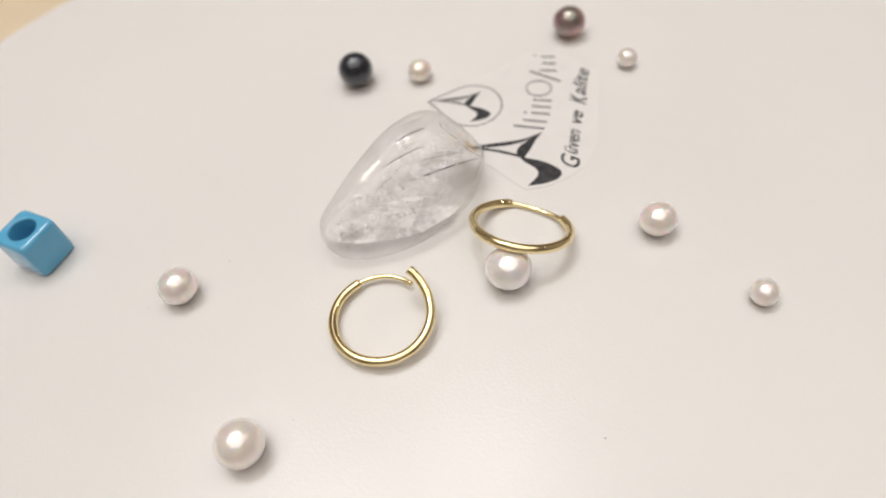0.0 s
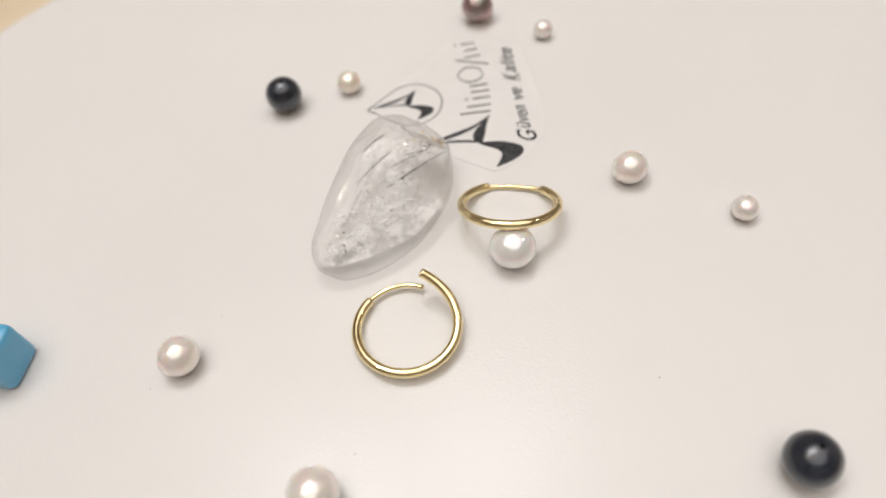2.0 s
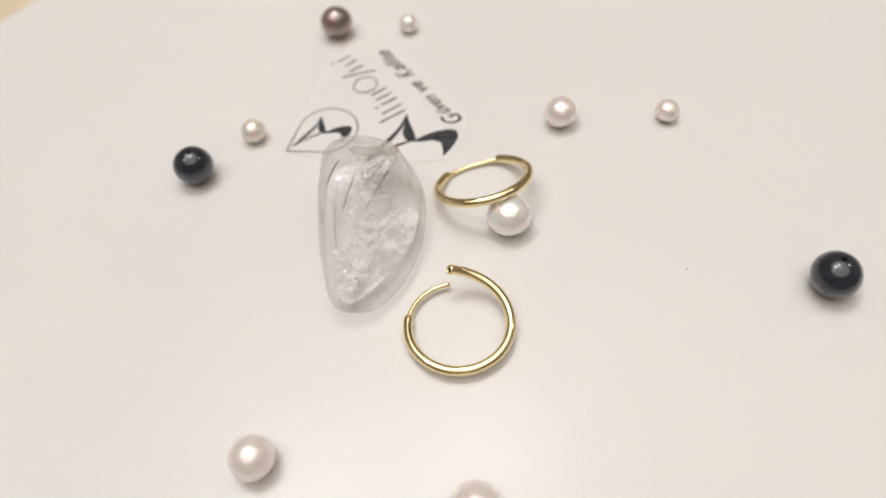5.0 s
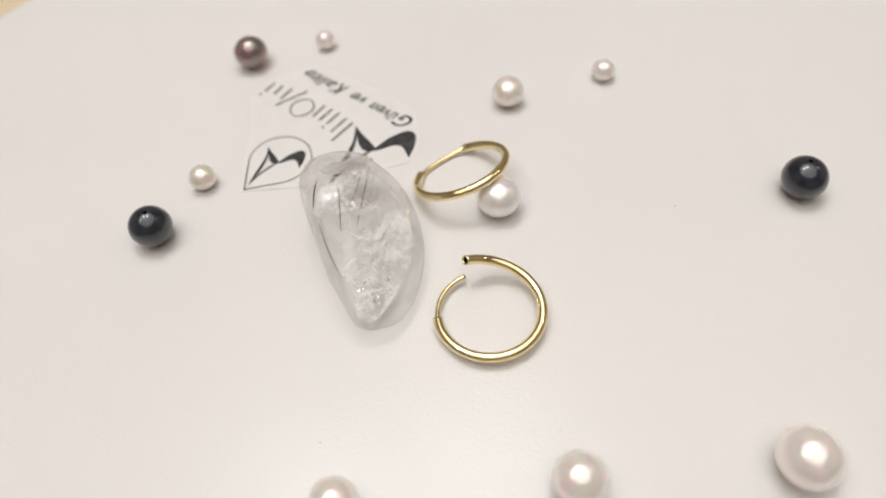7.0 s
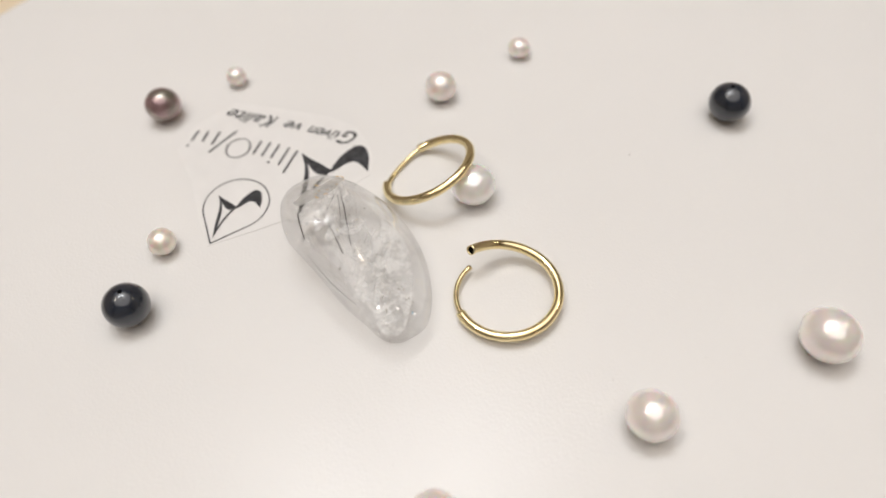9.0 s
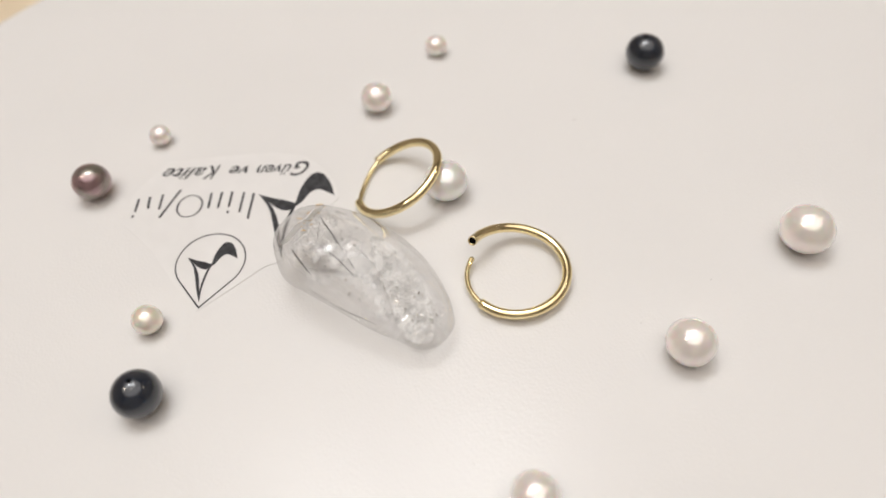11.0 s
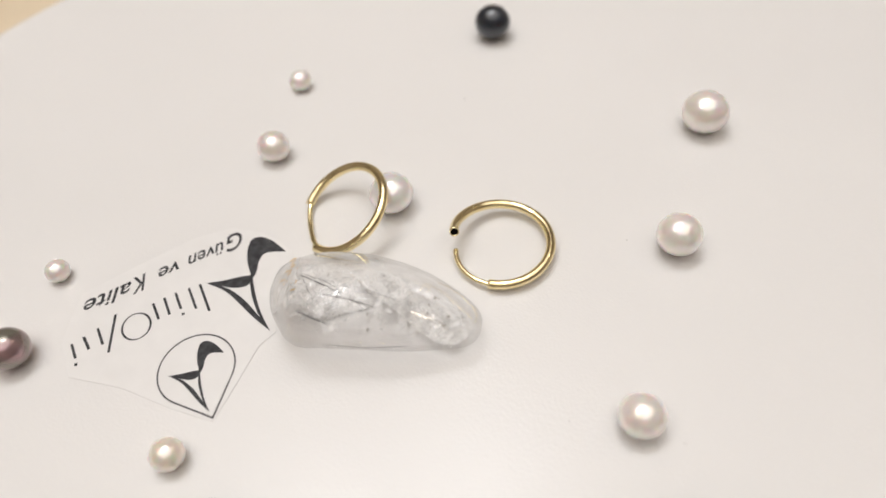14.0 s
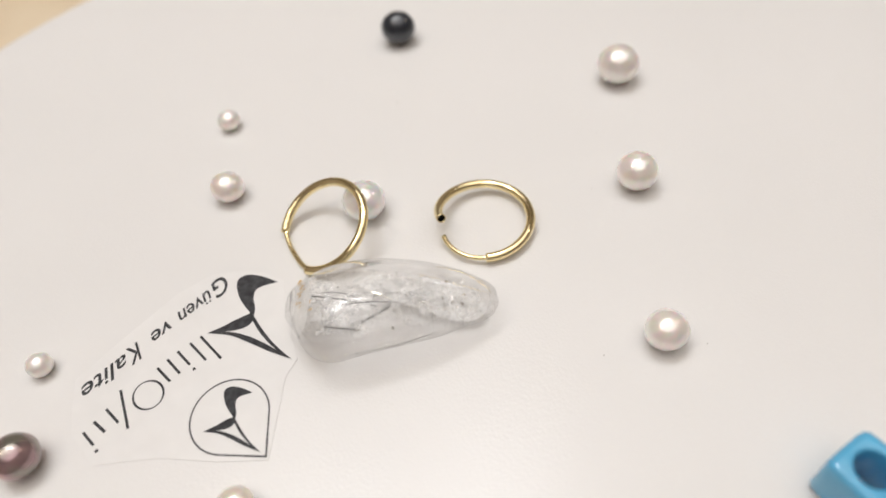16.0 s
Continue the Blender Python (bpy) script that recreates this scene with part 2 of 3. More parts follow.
# ---- the room ----
def room():
    for name, b in (("wall_north", (-1.6, 1.5, -0.75, 1.6, 1.6, 1.65)), ("wall_south", (-1.6, -1.6, -0.75, 1.6, -1.5, 1.65)),
                    ("wall_east", (1.5, -1.5, -0.75, 1.6, 1.5, 1.65)), ("wall_west", (-1.6, -1.5, -0.75, -1.5, 1.5, 1.65))):
        bm = bmesh.new()
        box(bm, *b)
        tagged(part(name, bm, WALL), "plain warm grey painted room wall", "wall", kind="structure")
    bm = bmesh.new()
    box(bm, -1.6, -1.6, 1.65, 1.6, 1.6, 1.75)
    tagged(part("ceiling", bm, CEILING), "plain white painted ceiling", "ceiling", kind="structure")
    bm = bmesh.new()
    box(bm, -1.6, -1.6, -0.85, 1.6, 1.6, -0.75)
    tagged(part("floor", bm, FLOOR), "brown wooden room floor", "floor", kind="structure")


def ceiling_lamp():
    """A glowing ring round the two bulbs."""
    thing = new("ceiling_lamp")
    thing.location = (-0.135, 0.39, 1.46)
    ang = np.linspace(0, 2 * np.pi, 72, endpoint=False)
    bm = bmesh.new()
    loops = [[bm.verts.new(((0.42 + 0.02 * math.cos(b)) * math.cos(a), (0.42 + 0.02 * math.cos(b)) * math.sin(a), 0.02 * math.sin(b)))
              for b in np.linspace(0, 2 * np.pi, 12, endpoint=False)] for a in ang]
    for i, here in enumerate(loops):
        there = loops[(i + 1) % len(loops)]
        for k in range(12):
            m = (k + 1) % 12
            bm.faces.new((here[k], there[k], there[m], here[m]))
    smooth(part("ring_tube", bm, RING_GLOW, thing))
    for x in (-0.2, 0.2):
        bm = bmesh.new()
        box(bm, x - 0.004, -0.004, 0.02, x + 0.004, 0.004, 0.19)
        box(bm, x - 0.004, -0.37, 0.012, x + 0.004, 0.37, 0.020)
        part("hanger", bm, CEILING, thing)
    tagged(thing, "white glowing ring lamp under the ceiling", "lamp")


def table():
    thing = new("table")
    thing.location = (0, 0.1, -0.75)
    tagged(thing, "cream laminate table under the white turntable", "table")
    bm = bmesh.new()
    made = box(bm, -0.6, -0.4, 0.70, 0.6, 0.4, 0.726)
    bmesh.ops.bevel(bm, geom=bm.edges[:], offset=0.004, segments=2, affect="EDGES")
    part("tabletop", bm, TABLE, thing)
    for x in (-0.55, 0.55):
        for y in (-0.35, 0.35):
            bm = bmesh.new()
            box(bm, x - 0.025, y - 0.025, 0, x + 0.025, y + 0.025, 0.70)
            part("leg", bm, TABLE, thing)


def turntable():
    thing = new("turntable")
    thing.location = (0, 0, -0.024)
    tagged(thing, "white round turntable turning on the cream table", "turntable")
    base = smooth(part("base", lathe("base", [(0.0905, 0.0), (0.092, 0.001), (0.092, 0.016), (0.0905, 0.0175)]), PLATE_SIDE, thing))
    plate = part("plate", lathe("plate", [(0.1085, 0.0185), (0.110, 0.0195), (0.110, 0.0228), (0.1095, 0.0236), (0.1086, 0.0240)], 160), PLATE, thing,
                 "white satin top plate with fine grain")
    return plate


room()
ceiling_lamp()
table()
plate = turntable()


# ---- pearls ----
def pearl(label, mat, x, y, wide, high, seed, turn=0.0, stretch=1.0, holes=(), group="loose pearls on the turntable"):
    """A slightly uneven, flattened bead. wide, high: its radii in millimetres; holes: (azimuth, elevation) of drill holes."""
    thing = new("pearl")
    rows = []
    ang = np.linspace(0, 2 * np.pi, 48, endpoint=False)
    for lat in np.linspace(-89, 89, 33):
        la = math.radians(lat)
        ring = []
        for a in ang:
            d = Vector((math.cos(la) * math.cos(a), math.cos(la) * math.sin(a), math.sin(la)))
            k = 1 + 0.022 * noise.noise(d * 1.3 + Vector((seed * 7.1, 0, 0))) + 0.006 * noise.noise(d * 4.0 + Vector((0, seed * 3.3, 0)))
            ring.append((d.x * wide * stretch * k * MM, d.y * wide * k * MM, (high + d.z * high * (0.97 + 0.03 * k)) * MM))
        rows.append(ring)
    low = min(p[2] for r in rows for p in r)
    rows = [[(px, py, pz - low) for px, py, pz in r] for r in rows]
    body = smooth(part("body", grid_mesh("pearl_body", rows), mat, thing))
    for az, el in holes:
        d = Vector((math.cos(math.radians(el)) * math.cos(math.radians(az)), math.cos(math.radians(el)) * math.sin(math.radians(az)), math.sin(math.radians(el))))
        # a solid black plug gives the shade of the drilled opening
        bm = bmesh.new()
        bmesh.ops.create_cone(bm, cap_ends=True, segments=16, radius1=0.30 * MM, radius2=0.30 * MM, depth=0.5 * MM)
        at = Vector((d.x * wide * stretch, d.y * wide, high + d.z * high)) * MM - d * 0.22 * MM
        bm.transform(Matrix.Translation(at) @ d.to_track_quat("Z", "Y").to_matrix().to_4x4())
        part("drill_hole_shade", bm, HOLE_SHADE, thing, "drill hole, its shade a flush black plug")
    tagged(thing, label, "pearl", group)
    return on_plate(thing, x, y, 0.0, turn)


pearl("round blue-black pearl with a drill hole", PEARL_BLACK, -6.92, 41.22, 3.1, 3.0, 1, 0, 1.0, ((-60, 83),))
pearl("blue-black oval pearl with a drill hole", PEARL_BLACK, 25.56, -47.9, 3.15, 3.0, 2, 20, 1.05, ((18, 83),))
pearl("dark mauve pearl with a green and pink sheen", PEARL_MAUVE, 32.97, 44.97, 2.95, 2.75, 3)
pearl("small cream freshwater pearl beside the black pearl", PEARL_CREAM, 4.37, 39.31, 2.05, 1.9, 4, 30, 1.04)
pearl("tiny white pearl beside the printed paper", PEARL_WHITE, 40.55, 33.90, 1.75, 1.62, 5)
pearl("medium cream white freshwater pearl", PEARL_WHITE, 34.03, -2.08, 2.6, 2.35, 6, 10, 1.05)
pearl("tiny white pearl near the table edge", PEARL_WHITE, 43.69, -16.21, 1.88, 1.7, 7, 60, 1.05)
pearl("medium pinkish white pearl", PEARL_WHITE, -35.61, 0.31, 2.75, 2.55, 8, 40, 1.03)
pearl("large pinkish white pearl", PEARL_WHITE, -25.60, -25.18, 3.1, 2.9, 9)
pearl("largest pinkish white freshwater pearl", PEARL_WHITE, -16.53, -48.64, 3.5, 3.25, 10, 15, 1.03)
pearl("bright white pearl under the leaning gold hoop", PEARL_BRIGHT, 11.35, -6.36, 3.3, 2.82, 11, 0, 1.0)


# ---- gold hoops ----
def open_hoop():
    """The sprung-open hoop lying flat: its free end rises over the tip of its wire."""
    thing = new("hoop_earring")
    c = np.array((-6.502, -10.229, 1.133))
    n = np.array((0.06, 0.036, 1.0))
    n /= np.linalg.norm(n)
    u = np.cross((0, 1, 0), n)
    u /= np.linalg.norm(u)
    v = np.cross(n, u)
    a = np.radians(np.linspace(50, -310, 400))
    s = np.linspace(1, -1, 400)
    r = 6.859 - 1.247 * s + 0.17 * s ** 2 + 1.094 * s ** 3 - 0.662 * s ** 4
    h = 0.842 * s + 1.94 * s ** 2 + 1.087 * s ** 3 + 0.419 * s ** 4
    line = c + r[:, None] * (np.cos(a)[:, None] * u + np.sin(a)[:, None] * v) + h[:, None] * n
    line = (line - np.array((-6.5, -10.2, 0))) * MM
    smooth(part("tube", hollow_tube("hoop_tube", line[0:328:3], 0.67 * MM, 0.53 * MM, 6), GOLD, thing))
    # black disc just inside the open end, darkening the hollow by colour
    bm = bmesh.new()
    bmesh.ops.create_cone(bm, cap_ends=True, segments=20, radius1=0.515 * MM, radius2=0.515 * MM, depth=0.3 * MM)
    bm.transform(Matrix.Translation(Vector(line[3] + line[4]) * 0.5) @ Vector(line[2] - line[0]).to_track_quat("Z", "Y").to_matrix().to_4x4())
    part("bore_shade", bm, HOLE_SHADE, thing, "black disc as the shade in the tube's open end")
    wire = line[318:400:3]
    radii = [0.36 * MM] * (len(wire) - 3) + [0.37 * MM, 0.40 * MM, 0.36 * MM]
    smooth(part("wire", grid_mesh("hoop_wire", tube_rows(wire, radii, 16)), GOLD, thing, "thin gold closing wire"))
    tagged(thing, "yellow gold hoop earring lying open and flat", "earring", "gold hoop earrings")
    return on_plate(thing, -6.5, -10.2)


def leaning_hoop():
    """The closed hoop, leaning with one side on a pearl; its wire spans the gap like a flattened arc."""
    thing = new("hoop_earring")
    n = np.array((0.2523, 0.4264, 1.0))
    n /= np.linalg.norm(n)
    u = np.cross((0, 1, 0), n)
    u /= np.linalg.norm(u)
    v = np.cross(n, u)
    c = np.array((0, 0, 3.173))

    def arc(a0, a1, count, sag):
        a = np.radians(np.linspace(a0, a1, count))
        k = np.sin(np.linspace(0, np.pi, count)) ** 1.5
        r = 7.02 - sag * k
        return (c + r[:, None] * (np.cos(a)[:, None] * u + np.sin(a)[:, None] * v)) * MM

    smooth(part("tube", hollow_tube("leaning_tube", arc(86, 374, 110, 0.0), 0.68 * MM, 0.5 * MM, 4), GOLD_FACET, thing))
    smooth(part("wire", grid_mesh("leaning_wire", tube_rows(arc(2, 98, 40, 0.9), [0.36 * MM] * 40, 16)), GOLD, thing, "thin gold closing wire"))
    tagged(thing, "yellow gold hoop earring leaning on a white pearl", "earring", "gold hoop earrings")
    return on_plate(thing, 14.626, 0.314)


open_hoop()
leaning_hoop()


# ---- the tumbled quartz ----
STONE_L = [-15.05, -14.6, -13.2, -11.0, -8.0, -4.0, 0.0, 4.0, 8.0, 11.0, 12.6, 13.2, 13.45]
STONE_W = [1.1, 1.1, 1.0, 0.4, -0.1, -0.75, -1.0, -0.7, 0.0, -0.2, -1.3, -1.4, -1.4]
STONE_HALF = [0.2, 1.1, 2.4, 3.7, 5.2, 6.45, 7.35, 7.5, 6.9, 4.5, 1.8, 0.9, 0.2]
STONE_TOP = [3.2, 4.6, 5.9, 7.0, 8.5, 10.4, 12.0, 12.4, 11.5, 9.3, 6.0, 4.4, 3.4]
STONE_LOW = [2.4, 1.6, 0.9, 0.4, 0.05, 0.0, 0.0, 0.0, 0.05, 0.7, 1.8, 2.3, 2.9]
STONE_SKEW = [1.4, 1.4, 1.4, 1.3, 1.16, 1.05, 0.85, 0.7, 0.52, 0.36, 0.0, 0.0, 0.0]


def eased(x, xs, ys):
    """Smooth interpolation through the stations of the stone."""
    slopes = np.gradient(np.asarray(ys, float), np.asarray(xs, float))
    i = min(max(int(np.searchsorted(xs, x)) - 1, 0), len(xs) - 2)
    h = xs[i + 1] - xs[i]
    u = min(max((x - xs[i]) / h, 0.0), 1.0)
    return ((1 + 2 * u) * (1 - u) ** 2 * ys[i] + u * (1 - u) ** 2 * h * slopes[i] + u * u * (3 - 2 * u) * ys[i + 1] + u * u * (u - 1) * h * slopes[i + 1])


def stone_row(el, count=56, swell=1.0):
    w, half, top, low, skew = (eased(el, STONE_L, k) for k in (STONE_W, STONE_HALF, STONE_TOP, STONE_LOW, STONE_SKEW))
    out = []
    for a in np.linspace(0, 2 * np.pi, count, endpoint=False):
        ca, sa = math.cos(a), math.sin(a)
        e = 0.86
        y = w + swell * half * (ca ** 0.62 if ca > 0 else -(-ca) ** e)
        z = (top + low) / 2 + swell * (top - low) / 2 * math.copysign(abs(sa) ** e, sa)
        y += skew * (z - 4.0) * (1 - math.copysign(abs(ca) ** e, ca)) / 2
        k = 0.22 * noise.noise(Vector((el * 0.22, y * 0.25, z * 0.25)))
        out.append((el, y + k * ca, max(0.0, z + k * 0.6 * max(sa, -0.2))))
    return out


def stone_curve(points, radius, name, mat, thing, label):
    line = spline(points, 8) * MM
    taper = [radius * MM * (0.35 + 0.65 * math.sin(math.pi * (0.1 + 0.8 * k / (len(line) - 1)))) for k in range(len(line))]
    return part(name, grid_mesh(name, tube_rows(line, taper, 8)), mat, thing, label)


def quartz():
    thing = new("quartz_pebble")
    ts = np.linspace(0, 1, 60)
    els = STONE_L[0] + (STONE_L[-1] - STONE_L[0]) * (0.5 - 0.5 * np.cos(np.pi * ts))
    rows = [np.array(stone_row(e)) * MM for e in els]
    k = np.array(rows)
    for _ in range(4):
        k[1:-1] = 0.25 * k[:-2] + 0.5 * k[1:-1] + 0.25 * k[2:]
    k[:, :, 2] -= k[:, :, 2].min()
    smooth(part("body", grid_mesh("quartz_body", list(k)), QUARTZ, thing))
    dark = "dark needle inclusion"
    stone_curve([(4.9, 1.6, 8.2), (1.5, 1.9, 8.4), (-2.3, 2.4, 8.0)], 0.085, "needle", NEEDLE, thing, dark)
    stone_curve([(11.0, -3.4, 4.8), (6.0, -1.7, 5.0), (0.8, 0.2, 4.6)], 0.09, "needle", NEEDLE, thing, dark)
    stone_curve([(7.2, 4.4, 8.2), (5.2, 5.0, 8.2), (2.8, 5.5, 7.8)], 0.12, "needle", NEEDLE, thing, dark)
    stone_curve([(9.2, -2.3, 6.4), (8.0, -0.6, 6.2), (6.6, 1.2, 5.6)], 0.05, "needle", NEEDLE, thing, dark)
    stone_curve([(4.5, 5.6, 2.6), (-1.0, 4.9, 2.0), (-6.0, 3.6, 1.4)], 0.06, "needle", NEEDLE, thing, dark)
    stone_curve([(8.4, -2.0, 6.6), (5.2, -0.9, 7.4), (2.6, 0.4, 7.2)], 0.05, "needle", NEEDLE, thing, dark)
    for i in range(22):
        e = 8.6 + 2.2 * random.random()
        y = -4.0 + 5.0 * random.random() ** 1.4
        bm = bmesh.new()
        bmesh.ops.create_icosphere(bm, subdivisions=1, radius=(0.08 + 0.14 * random.random()) * MM)
        bm.transform(pose(e * MM, y * MM, (6.6 + 1.2 * random.random()) * MM, 60 * random.random(), 0, 90 * random.random()) @ Matrix.Diagonal((2.2, 0.8, 0.5, 1)))
        part("rust_speck", bm, RUST, thing, "rust-coloured speck" if i == 0 else "")
    # the bright healed fracture that crosses the narrow half
    outline = spline([(4.4, -6.4), (0.2, -3.2), (-4.5, -0.4), (-8.5, 2.2), (-11.8, 2.8), (-13.4, 1.2), (-12.0, -1.0), (-8.0, -4.2), (-3.0, -6.6), (2.0, -7.2)], 6, True)
    bm = bmesh.new()
    mid = outline.mean(axis=0)
    loops = []
    for k in np.linspace(0.06, 1, 12):
        loops.append([bm.verts.new(((mid[0] + (x - mid[0]) * k) * MM, (mid[1] + (y - mid[1]) * k) * MM,
                                    (1.7 + 0.25 * noise.noise(Vector((x * k * 0.35, y * k * 0.35, 1.7)))) * MM)) for x, y in outline])
    for a, b in zip(loops, loops[1:]):
        for i in range(len(a)):
            m = (i + 1) % len(a)
            bm.faces.new((a[i], a[m], b[m], b[i]))
    bm.faces.new(loops[0])
    smooth(part("healed_fracture", bm, HEALED, thing, "bright white healed fracture plane"))
    stone_curve([(4.0, -6.0, 1.9), (0.6, -3.4, 1.9), (-4.3, -0.4, 1.9), (-8.3, 2.1, 1.8)], 0.05, "fracture_edge", FLAKE, thing, "thin bright fracture edge")
    for at, size, turn in (((4.5, 0.5, 5.6), (4.6, 3.8), (20, 14, 30)), ((-3.0, -0.4, 4.6), (6.5, 3.4), (-24, 8, -35)), ((-8.5, 0.6, 3.4), (3.6, 2.8), (30, -12, 10)),
                           ((0.0, 1.6, 5.6), (7.5, 2.0), (50, 0, 25)), ((7.5, -0.8, 5.0), (3.4, 3.4), (-40, 20, 60)), ((-1.0, -2.4, 3.2), (6.0, 2.0), (64, 6, -12)),
                           ((-11.0, 1.2, 2.8), (2.2, 1.5), (10, 30, 40)), ((2.5, 3.0, 7.2), (3.0, 1.6), (-15, 10, 70)), ((10.4, -0.1, 6.6), (4.0, 4.0), (4, 58, 4)), ((8.0, 0.4, 6.6), (3.0, 4.0), (-8, 30, -10))):
        bm = bmesh.new()
        bmesh.ops.create_grid(bm, x_segments=24, y_segments=16, size=1)
        for v in bm.verts:
            d = math.hypot(v.co.x, v.co.y)
            if d > 1:
                v.co.x, v.co.y = v.co.x / max(abs(v.co.x), abs(v.co.y)) * 0.9, v.co.y / max(abs(v.co.x), abs(v.co.y)) * 0.9
                v.co *= 1 / math.hypot(v.co.x, v.co.y)
            wave = noise.noise(Vector((v.co.x * 2 + at[0], v.co.y * 2, 0.3)))
            v.co = Vector((v.co.x * size[0], v.co.y * size[1], 0.5 * wave)) * MM
        bm.transform(pose(at[0] * MM, at[1] * MM, at[2] * MM, *turn))
        smooth(part("veil", bm, CAP if at[0] > 9 else VEIL, thing, "milky white healing veil"))
    bm = bmesh.new()
    for _ in range(170):
        near_tip = random.random() < 0.6
        at = Vector((random.uniform(-13, -7), random.uniform(-2.5, 3.0), random.uniform(1.5, 5.0)) if near_tip else (random.uniform(-2, 9), random.uniform(-4, 4), random.uniform(3, 8)))
        size = random.uniform(0.12, 0.5)
        turn = Euler((random.random() * 6, random.random() * 6, random.random() * 6)).to_matrix()
        corners = [turn @ (Vector((math.cos(a), 0.6 * math.sin(a), 0)) * size * random.uniform(0.5, 1)) for a in (0.2, 1.5, 2.9, 4.4)]
        bm.faces.new([bm.verts.new((at + c) * MM) for c in corners])
    tagged(part("fracture_flakes", bm, FLAKE, thing, "bright glinting fracture flakes"), kind="stuff")
    tagged(thing, "clear tumbled quartz pebble with dark needles and milky veils", "stone")
    return on_plate(thing, -0.737, 10.437, 0.0, math.degrees(math.atan2(0.51255, 0.85865)))


quartz()


# ---- the printed scrap of tracing paper ----
def paper():
    """A cut scrap of tracing paper; its frame has x along the line of print and y towards the print's top."""
    thing = new("paper_label")
    ox, oy = 23.1, 21.4
    rx, ry = 0.353, 0.936

    def local(points):
        return [((x - ox) * rx + (y - oy) * ry, -(x - ox) * ry + (y - oy) * rx) for x, y in points]

    def shape(name, outline, label="", level=0.10):
        return part(name, scaled(slab(name, outline, level, level + 0.012)), INK, thing, label)

    edge = local([(25.3, 41.9), (21.6, 39.9), (18.2, 38.1), (10.7, 35.6), (5.1, 33.2), (7.1, 27.7), (9.0, 22.7), (8.9, 19.8), (13.5, 15.2), (17.6, 9.4), (21.2, 9.2),
                  (24.6, 10.2), (28.3, 12.2), (31.2, 16.8), (34.0, 26.0), (36.0, 33.5), (33.7, 36.7), (30.8, 39.9)])
    part("sheet", slab("sheet", [(x * MM, y * MM) for x, y in edge], 0.01 * MM, 0.09 * MM), PAPER, thing)
    # emblem: a drop-shaped ring with a swept figure in it, and the larger swept figure before the line of print
    (cx, cy), (tx, ty) = local([(12.9, 30.1), (5.4, 32.95)])
    r = 5.2
    toward = math.atan2(ty - cy, tx - cx)
    half = math.acos(r / math.hypot(tx - cx, ty - cy))
    outer, inner = [], []
    for k in np.linspace(half, 2 * math.pi - half, 48):
        outer.append((cx + r * math.cos(toward + k), cy + r * math.sin(toward + k)))
        inner.append((cx + (r - 0.2) * math.cos(toward + k), cy + (r - 0.2) * math.sin(toward + k)))
    outer.append((tx, ty))
    inner.append((tx + (cx - tx) * 0.045, ty + (cy - ty) * 0.045))
    bm = bmesh.new()
    rings = [[bm.verts.new((x * MM, y * MM, z * MM)) for x, y in line] for line, z in ((outer, 0.10), (outer, 0.112), (inner, 0.112), (inner, 0.10))]
    for a, b in zip(rings, rings[1:] + rings[:1]):
        for i in range(len(a)):
            k = (i + 1) % len(a)
            bm.faces.new((a[i], a[k], b[k], b[i]))
    part("emblem_ring", bm, INK, thing, "black drop-shaped emblem outline")

    flag = spline([(-12.4, 0.5), (-11.5, -2.1), (-10.2, -4.0), (-8.7, -4.3), (-7.6, -2.9), (-6.8, -0.6), (-6.45, 2.7)], 5)
    flag = [*flag, *spline([(-6.45, 2.7), (-7.45, 1.7), (-8.5, -0.1), (-9.9, -0.8), (-12.4, 0.5)], 5)[1:-1]]
    arm = [*spline([(-0.45, -0.1), (-2.6, 0.7), (-4.7, 1.25), (-6.55, 1.9)], 5), *spline([(-6.45, 2.9), (-5.2, 3.35), (-3.4, 2.55), (-0.45, -0.1)], 5)[:-1]]
    leg = [*spline([(-6.6, 2.5), (-6.05, 5.4), (-5.75, 8.7), (-5.9, 12.2)], 5), *spline([(-5.9, 12.2), (-5.35, 9.3), (-5.5, 5.4), (-6.2, 2.4)], 5)[1:]]
    foot = [*spline([(-0.45, -0.1), (-2.55, 1.95), (-4.0, 4.6), (-5.0, 7.8), (-5.9, 12.2)], 5), *spline([(-5.9, 12.2), (-4.6, 9.0), (-3.6, 5.9), (-2.45, 2.75), (-0.45, -0.1)], 5)[1:-1]]
    pivot = (-6.45, 2.5)
    for base, scale in ((pivot, 1.0), ((4.35, 13.45), 0.63)):
        for i, fig in enumerate((flag, arm, leg, foot)):
            pts = [(base[0] + (x - pivot[0]) * scale, base[1] + (y - pivot[1]) * scale) for x, y in fig]
            shape("printed_blade", pts, "black swept emblem blade" if i == 0 else "", 0.10 + 0.014 * i)
    # the name line is kept as plain strokes of its letters' height
    for x0, y0, x1, y1, w in ((0.45, -0.4, 0.5, 4.75, 0.36), (2.05, -0.6, 2.05, 3.4, 0.34), (3.95, -0.8, 3.95, 2.3, 0.36), (5.6, -0.8, 5.6, 2.4, 0.36),
                              (7.25, -0.7, 7.15, 2.4, 0.36), (12.4, -1.6, 14.5, 4.1, 0.36), (15.1, -0.6, 14.95, 2.4, 0.36), (17.1, -0.2, 16.8, 2.2, 0.40),
                              (18.8, 0.1, 18.7, 2.7, 0.36), (3.85, 3.1, 3.95, 3.5, 0.4), (18.75, 3.5, 18.85, 3.9, 0.42)):
        dx, dy = x1 - x0, y1 - y0
        ln = math.hypot(dx, dy)
        px, py = -dy / ln * w / 2, dx / ln * w / 2
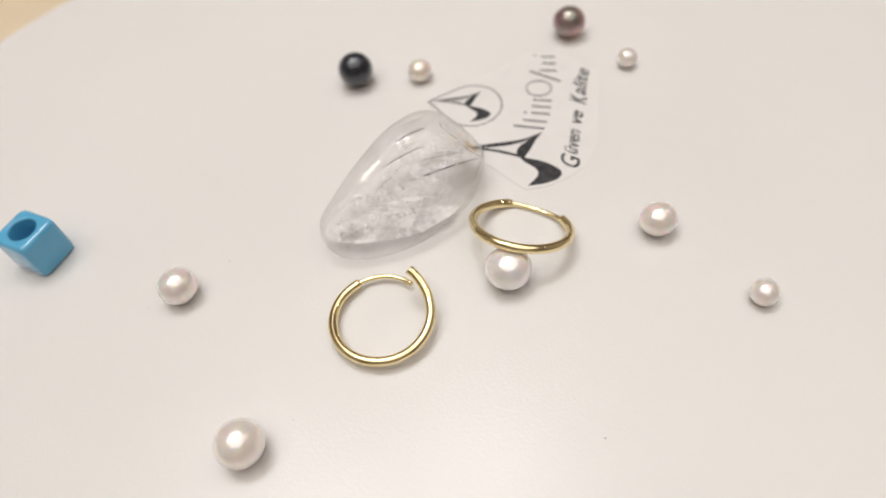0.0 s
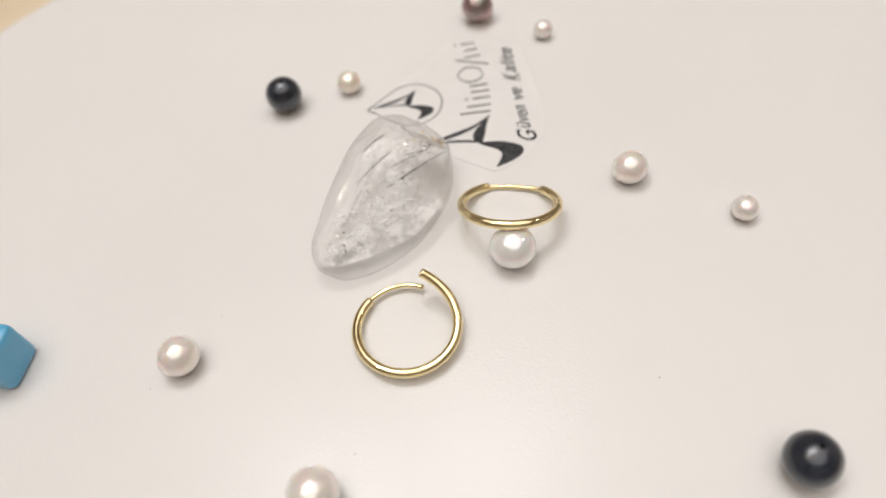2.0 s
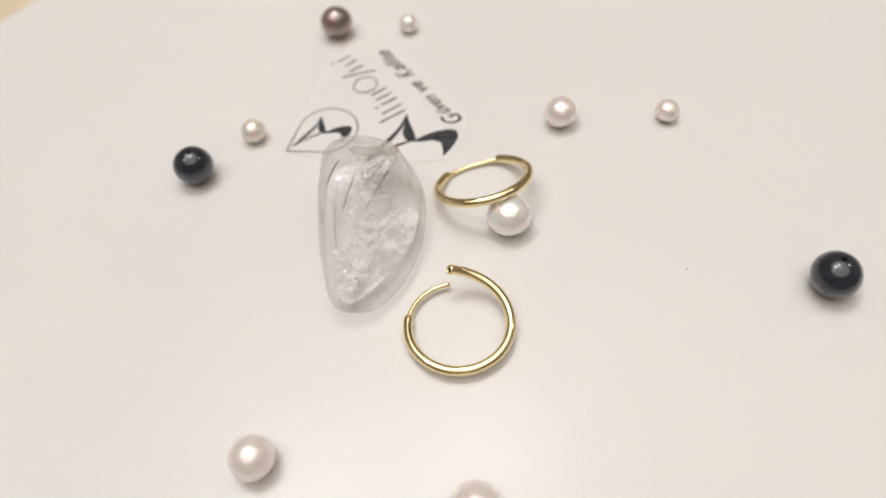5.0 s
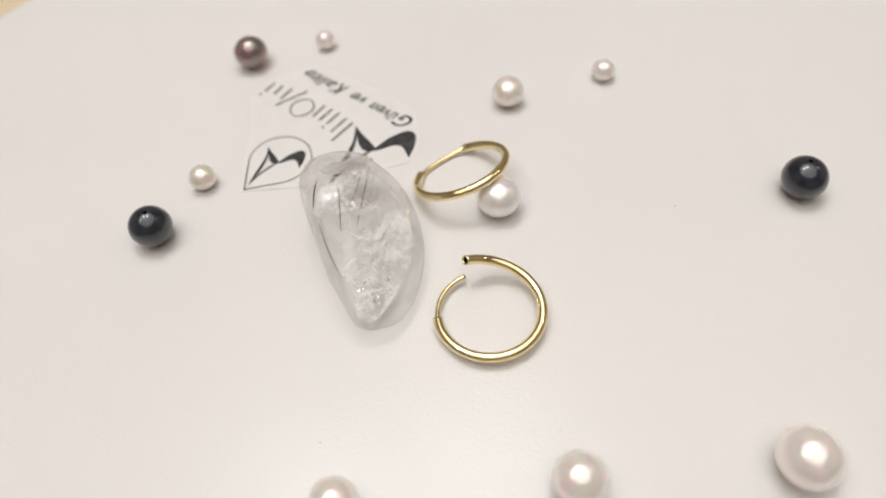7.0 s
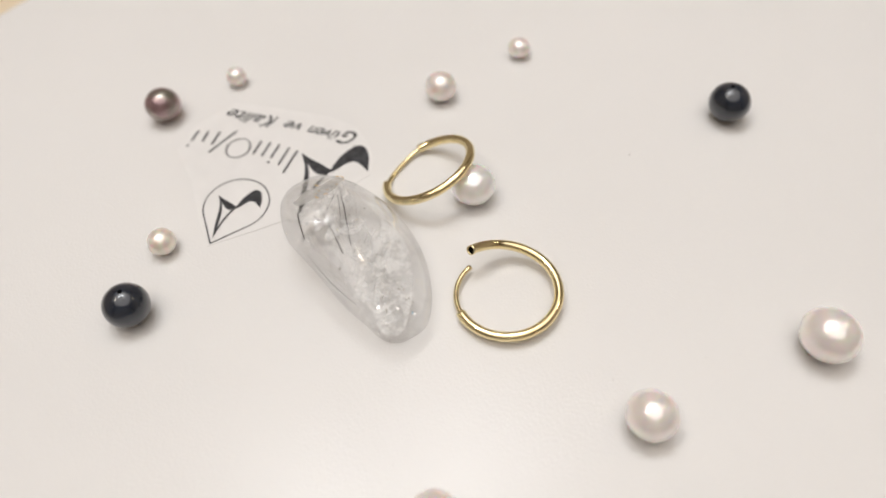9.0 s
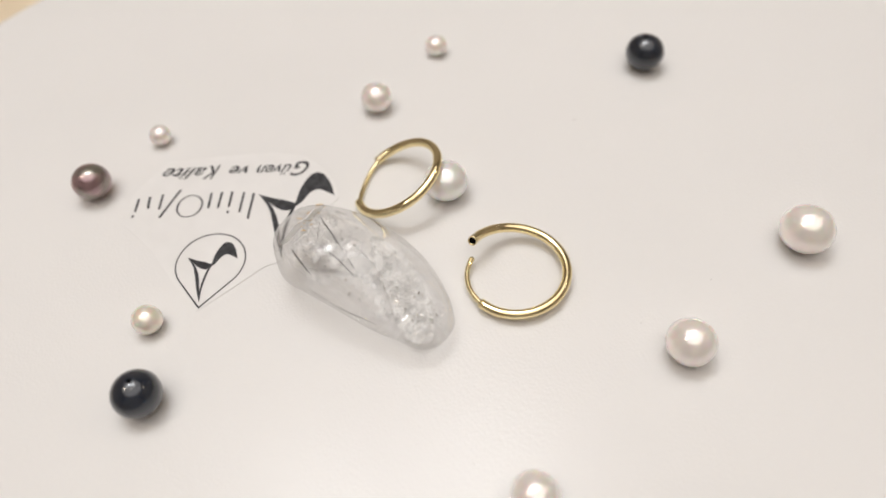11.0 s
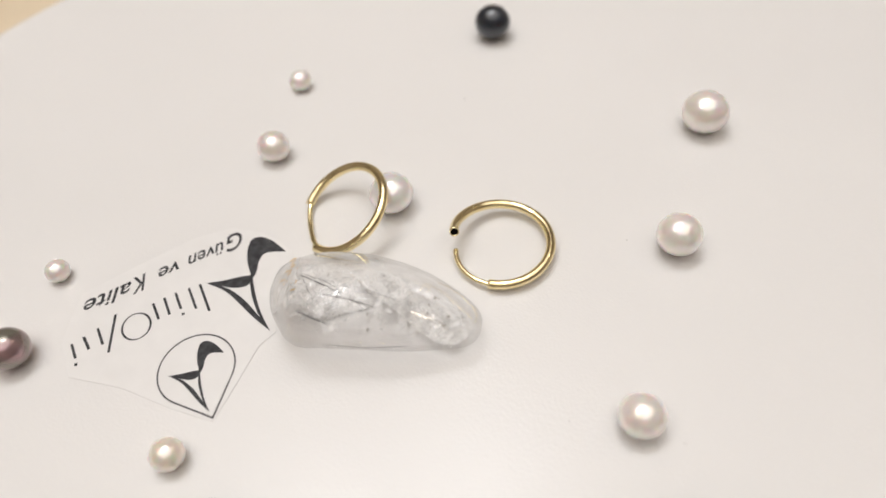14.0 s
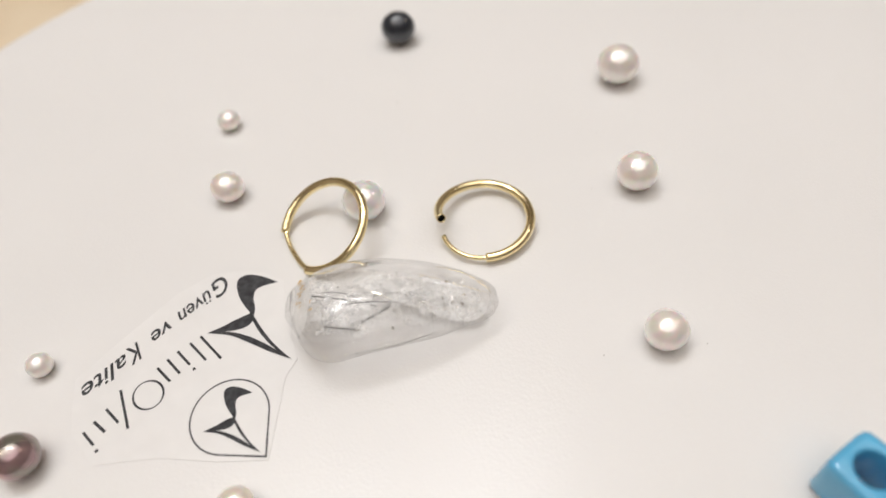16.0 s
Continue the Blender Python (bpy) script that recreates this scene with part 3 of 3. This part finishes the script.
        shape("printed_bar", [(x0 - px, y0 - py), (x0 + px, y0 + py), (x1 + px, y1 + py), (x1 - px, y1 - py)][::-1])
    bm = bmesh.new()
    rings = [[bm.verts.new(((10.2 + a * math.cos(k)) * MM, (1.9 + b * math.sin(k)) * MM, z * MM)) for k in np.linspace(0, 2 * math.pi, 40, endpoint=False)]
             for a, b, z in ((2.1, 2.25, 0.10), (2.1, 2.25, 0.112), (1.8, 2.08, 0.112), (1.8, 2.08, 0.10))]
    for a, b in zip(rings, rings[1:] + rings[:1]):
        for i in range(40):
            k = (i + 1) % 40
            bm.faces.new((a[i], a[k], b[k], b[i]))
    part("printed_oval", bm, INK, thing)
    # the slogan
    bm = bmesh.new()
    for body, size, x0, x1, y0, slant in (("G", 4.4, -7.6, -4.7, -6.9, 0.42), ("üven", 3.3, -4.7, 0.9, -6.3, 0.40), ("ve", 3.3, 2.4, 5.4, -6.3, 0.40),
                                          ("K", 4.2, 7.0, 9.5, -6.6, 0.46), ("alite", 3.5, 9.2, 16.3, -6.2, 0.42)):
        text = bpy.data.curves.new("slogan", "FONT")
        text.body, text.size, text.shear, text.extrude = body, size * MM, slant, 0.006 * MM
        text.resolution_u, text.offset = 4, 0.035 * MM
        holder = new("slogan_outline", text)
        bpy.context.view_layer.update()
        mesh = bpy.data.meshes.new_from_object(holder.evaluated_get(bpy.context.evaluated_depsgraph_get()))
        bpy.data.objects.remove(holder)
        xs = [v.co.x for v in mesh.vertices]
        span = (x1 - x0) * MM / (max(xs) - min(xs))
        mesh.transform(Matrix.Translation((x0 * MM - min(xs) * span, y0 * MM, 0.108 * MM)) @ Matrix.Diagonal((span, 1, 1, 1)))
        bm.from_mesh(mesh)
    part("slogan", bm, INK, thing, "printed words Güven ve Kalite in slanted letters")
    tagged(thing, "cut scrap of tracing paper printed with an emblem and slogan", "paper")
    return on_plate(thing, ox - 0.6, oy, 0.0, math.degrees(math.atan2(ry, rx)))


paper()


# ---- the blue cube bead ----
def cube_bead():
    thing = new("cube_bead")
    side, high, hole = 3.4, 7.0, 2.0

    def outline(inset, count=72):
        pts = []
        for a in np.linspace(0, 2 * np.pi, count, endpoint=False):
            ca, sa = math.cos(a), math.sin(a)
            r = (side - inset) / (abs(ca) ** 7 + abs(sa) ** 7) ** (1 / 7)
            pts.append((r * ca, r * sa))
        return pts

    def circle(r, count=72):
        return [(r * math.cos(a), r * math.sin(a)) for a in np.linspace(0, 2 * np.pi, count, endpoint=False)]

    rows = [(circle(hole), high / 2), (circle(hole), 0.35), (circle(hole + 0.25), 0.05), (outline(0.75), 0.0), (outline(0.35), 0.12), (outline(0.1), 0.4), (outline(0.0), 0.9),
            (outline(0.0), high - 0.9), (outline(0.1), high - 0.4), (outline(0.35), high - 0.12), (outline(0.75), high), (circle(hole + 0.3), high),
            (circle(hole + 0.08), high - 0.1), (circle(hole), high - 0.35), (circle(hole), high / 2)]
    pts = [[(x * MM, y * MM, z * MM) for x, y in line] for line, z in rows]
    smooth(part("body", grid_mesh("bead_body", pts, caps=False), BLUE, thing))
    tagged(thing, "glossy sky blue acrylic cube bead with a round hole", "bead")
    return on_plate(thing, -58.3, 12.2, 0.0, 57.5)


cube_bead()


# ---- dust ----
def speck(x, y, size, turn):
    bm = bmesh.new()
    bmesh.ops.create_icosphere(bm, subdivisions=1, radius=size * MM)
    bm.transform(Matrix.Translation((0, 0, 0.4 * size * MM)) @ Matrix.Diagonal((1.6, 0.8, 0.45, 1)))
    ob = part("dust_speck", bm, LINT)
    tagged(ob, "tiny grey dust speck on the white plate", "dust", "dust specks")
    return on_plate(ob, x, y, 0.0, turn)


for spot in ((18.2, -31.2, 0.11, 10), (-29.1, 5.2, 0.08, 50), (-19.7, -22.1, 0.07, 0), (-17.2, -34.2, 0.06, 80), (-40.8, -1.0, 0.07, 30)):
    speck(*spot)


# ---- what turns ----
def turned(t):
    """Degrees by which the plate has turned."""
    return 10.0196 * t - 0.04028 * t * t


def motions():
    times = [k * 0.5 for k in range(33)]
    walk(plate, [(t, pose(0, 0, 0, 0, 0, turned(t))) for t in times])
    for ob, base in MOVING:
        walk(ob, [(t, pose(0, 0, 0, 0, 0, turned(t)) @ base) for t in times])


motions()
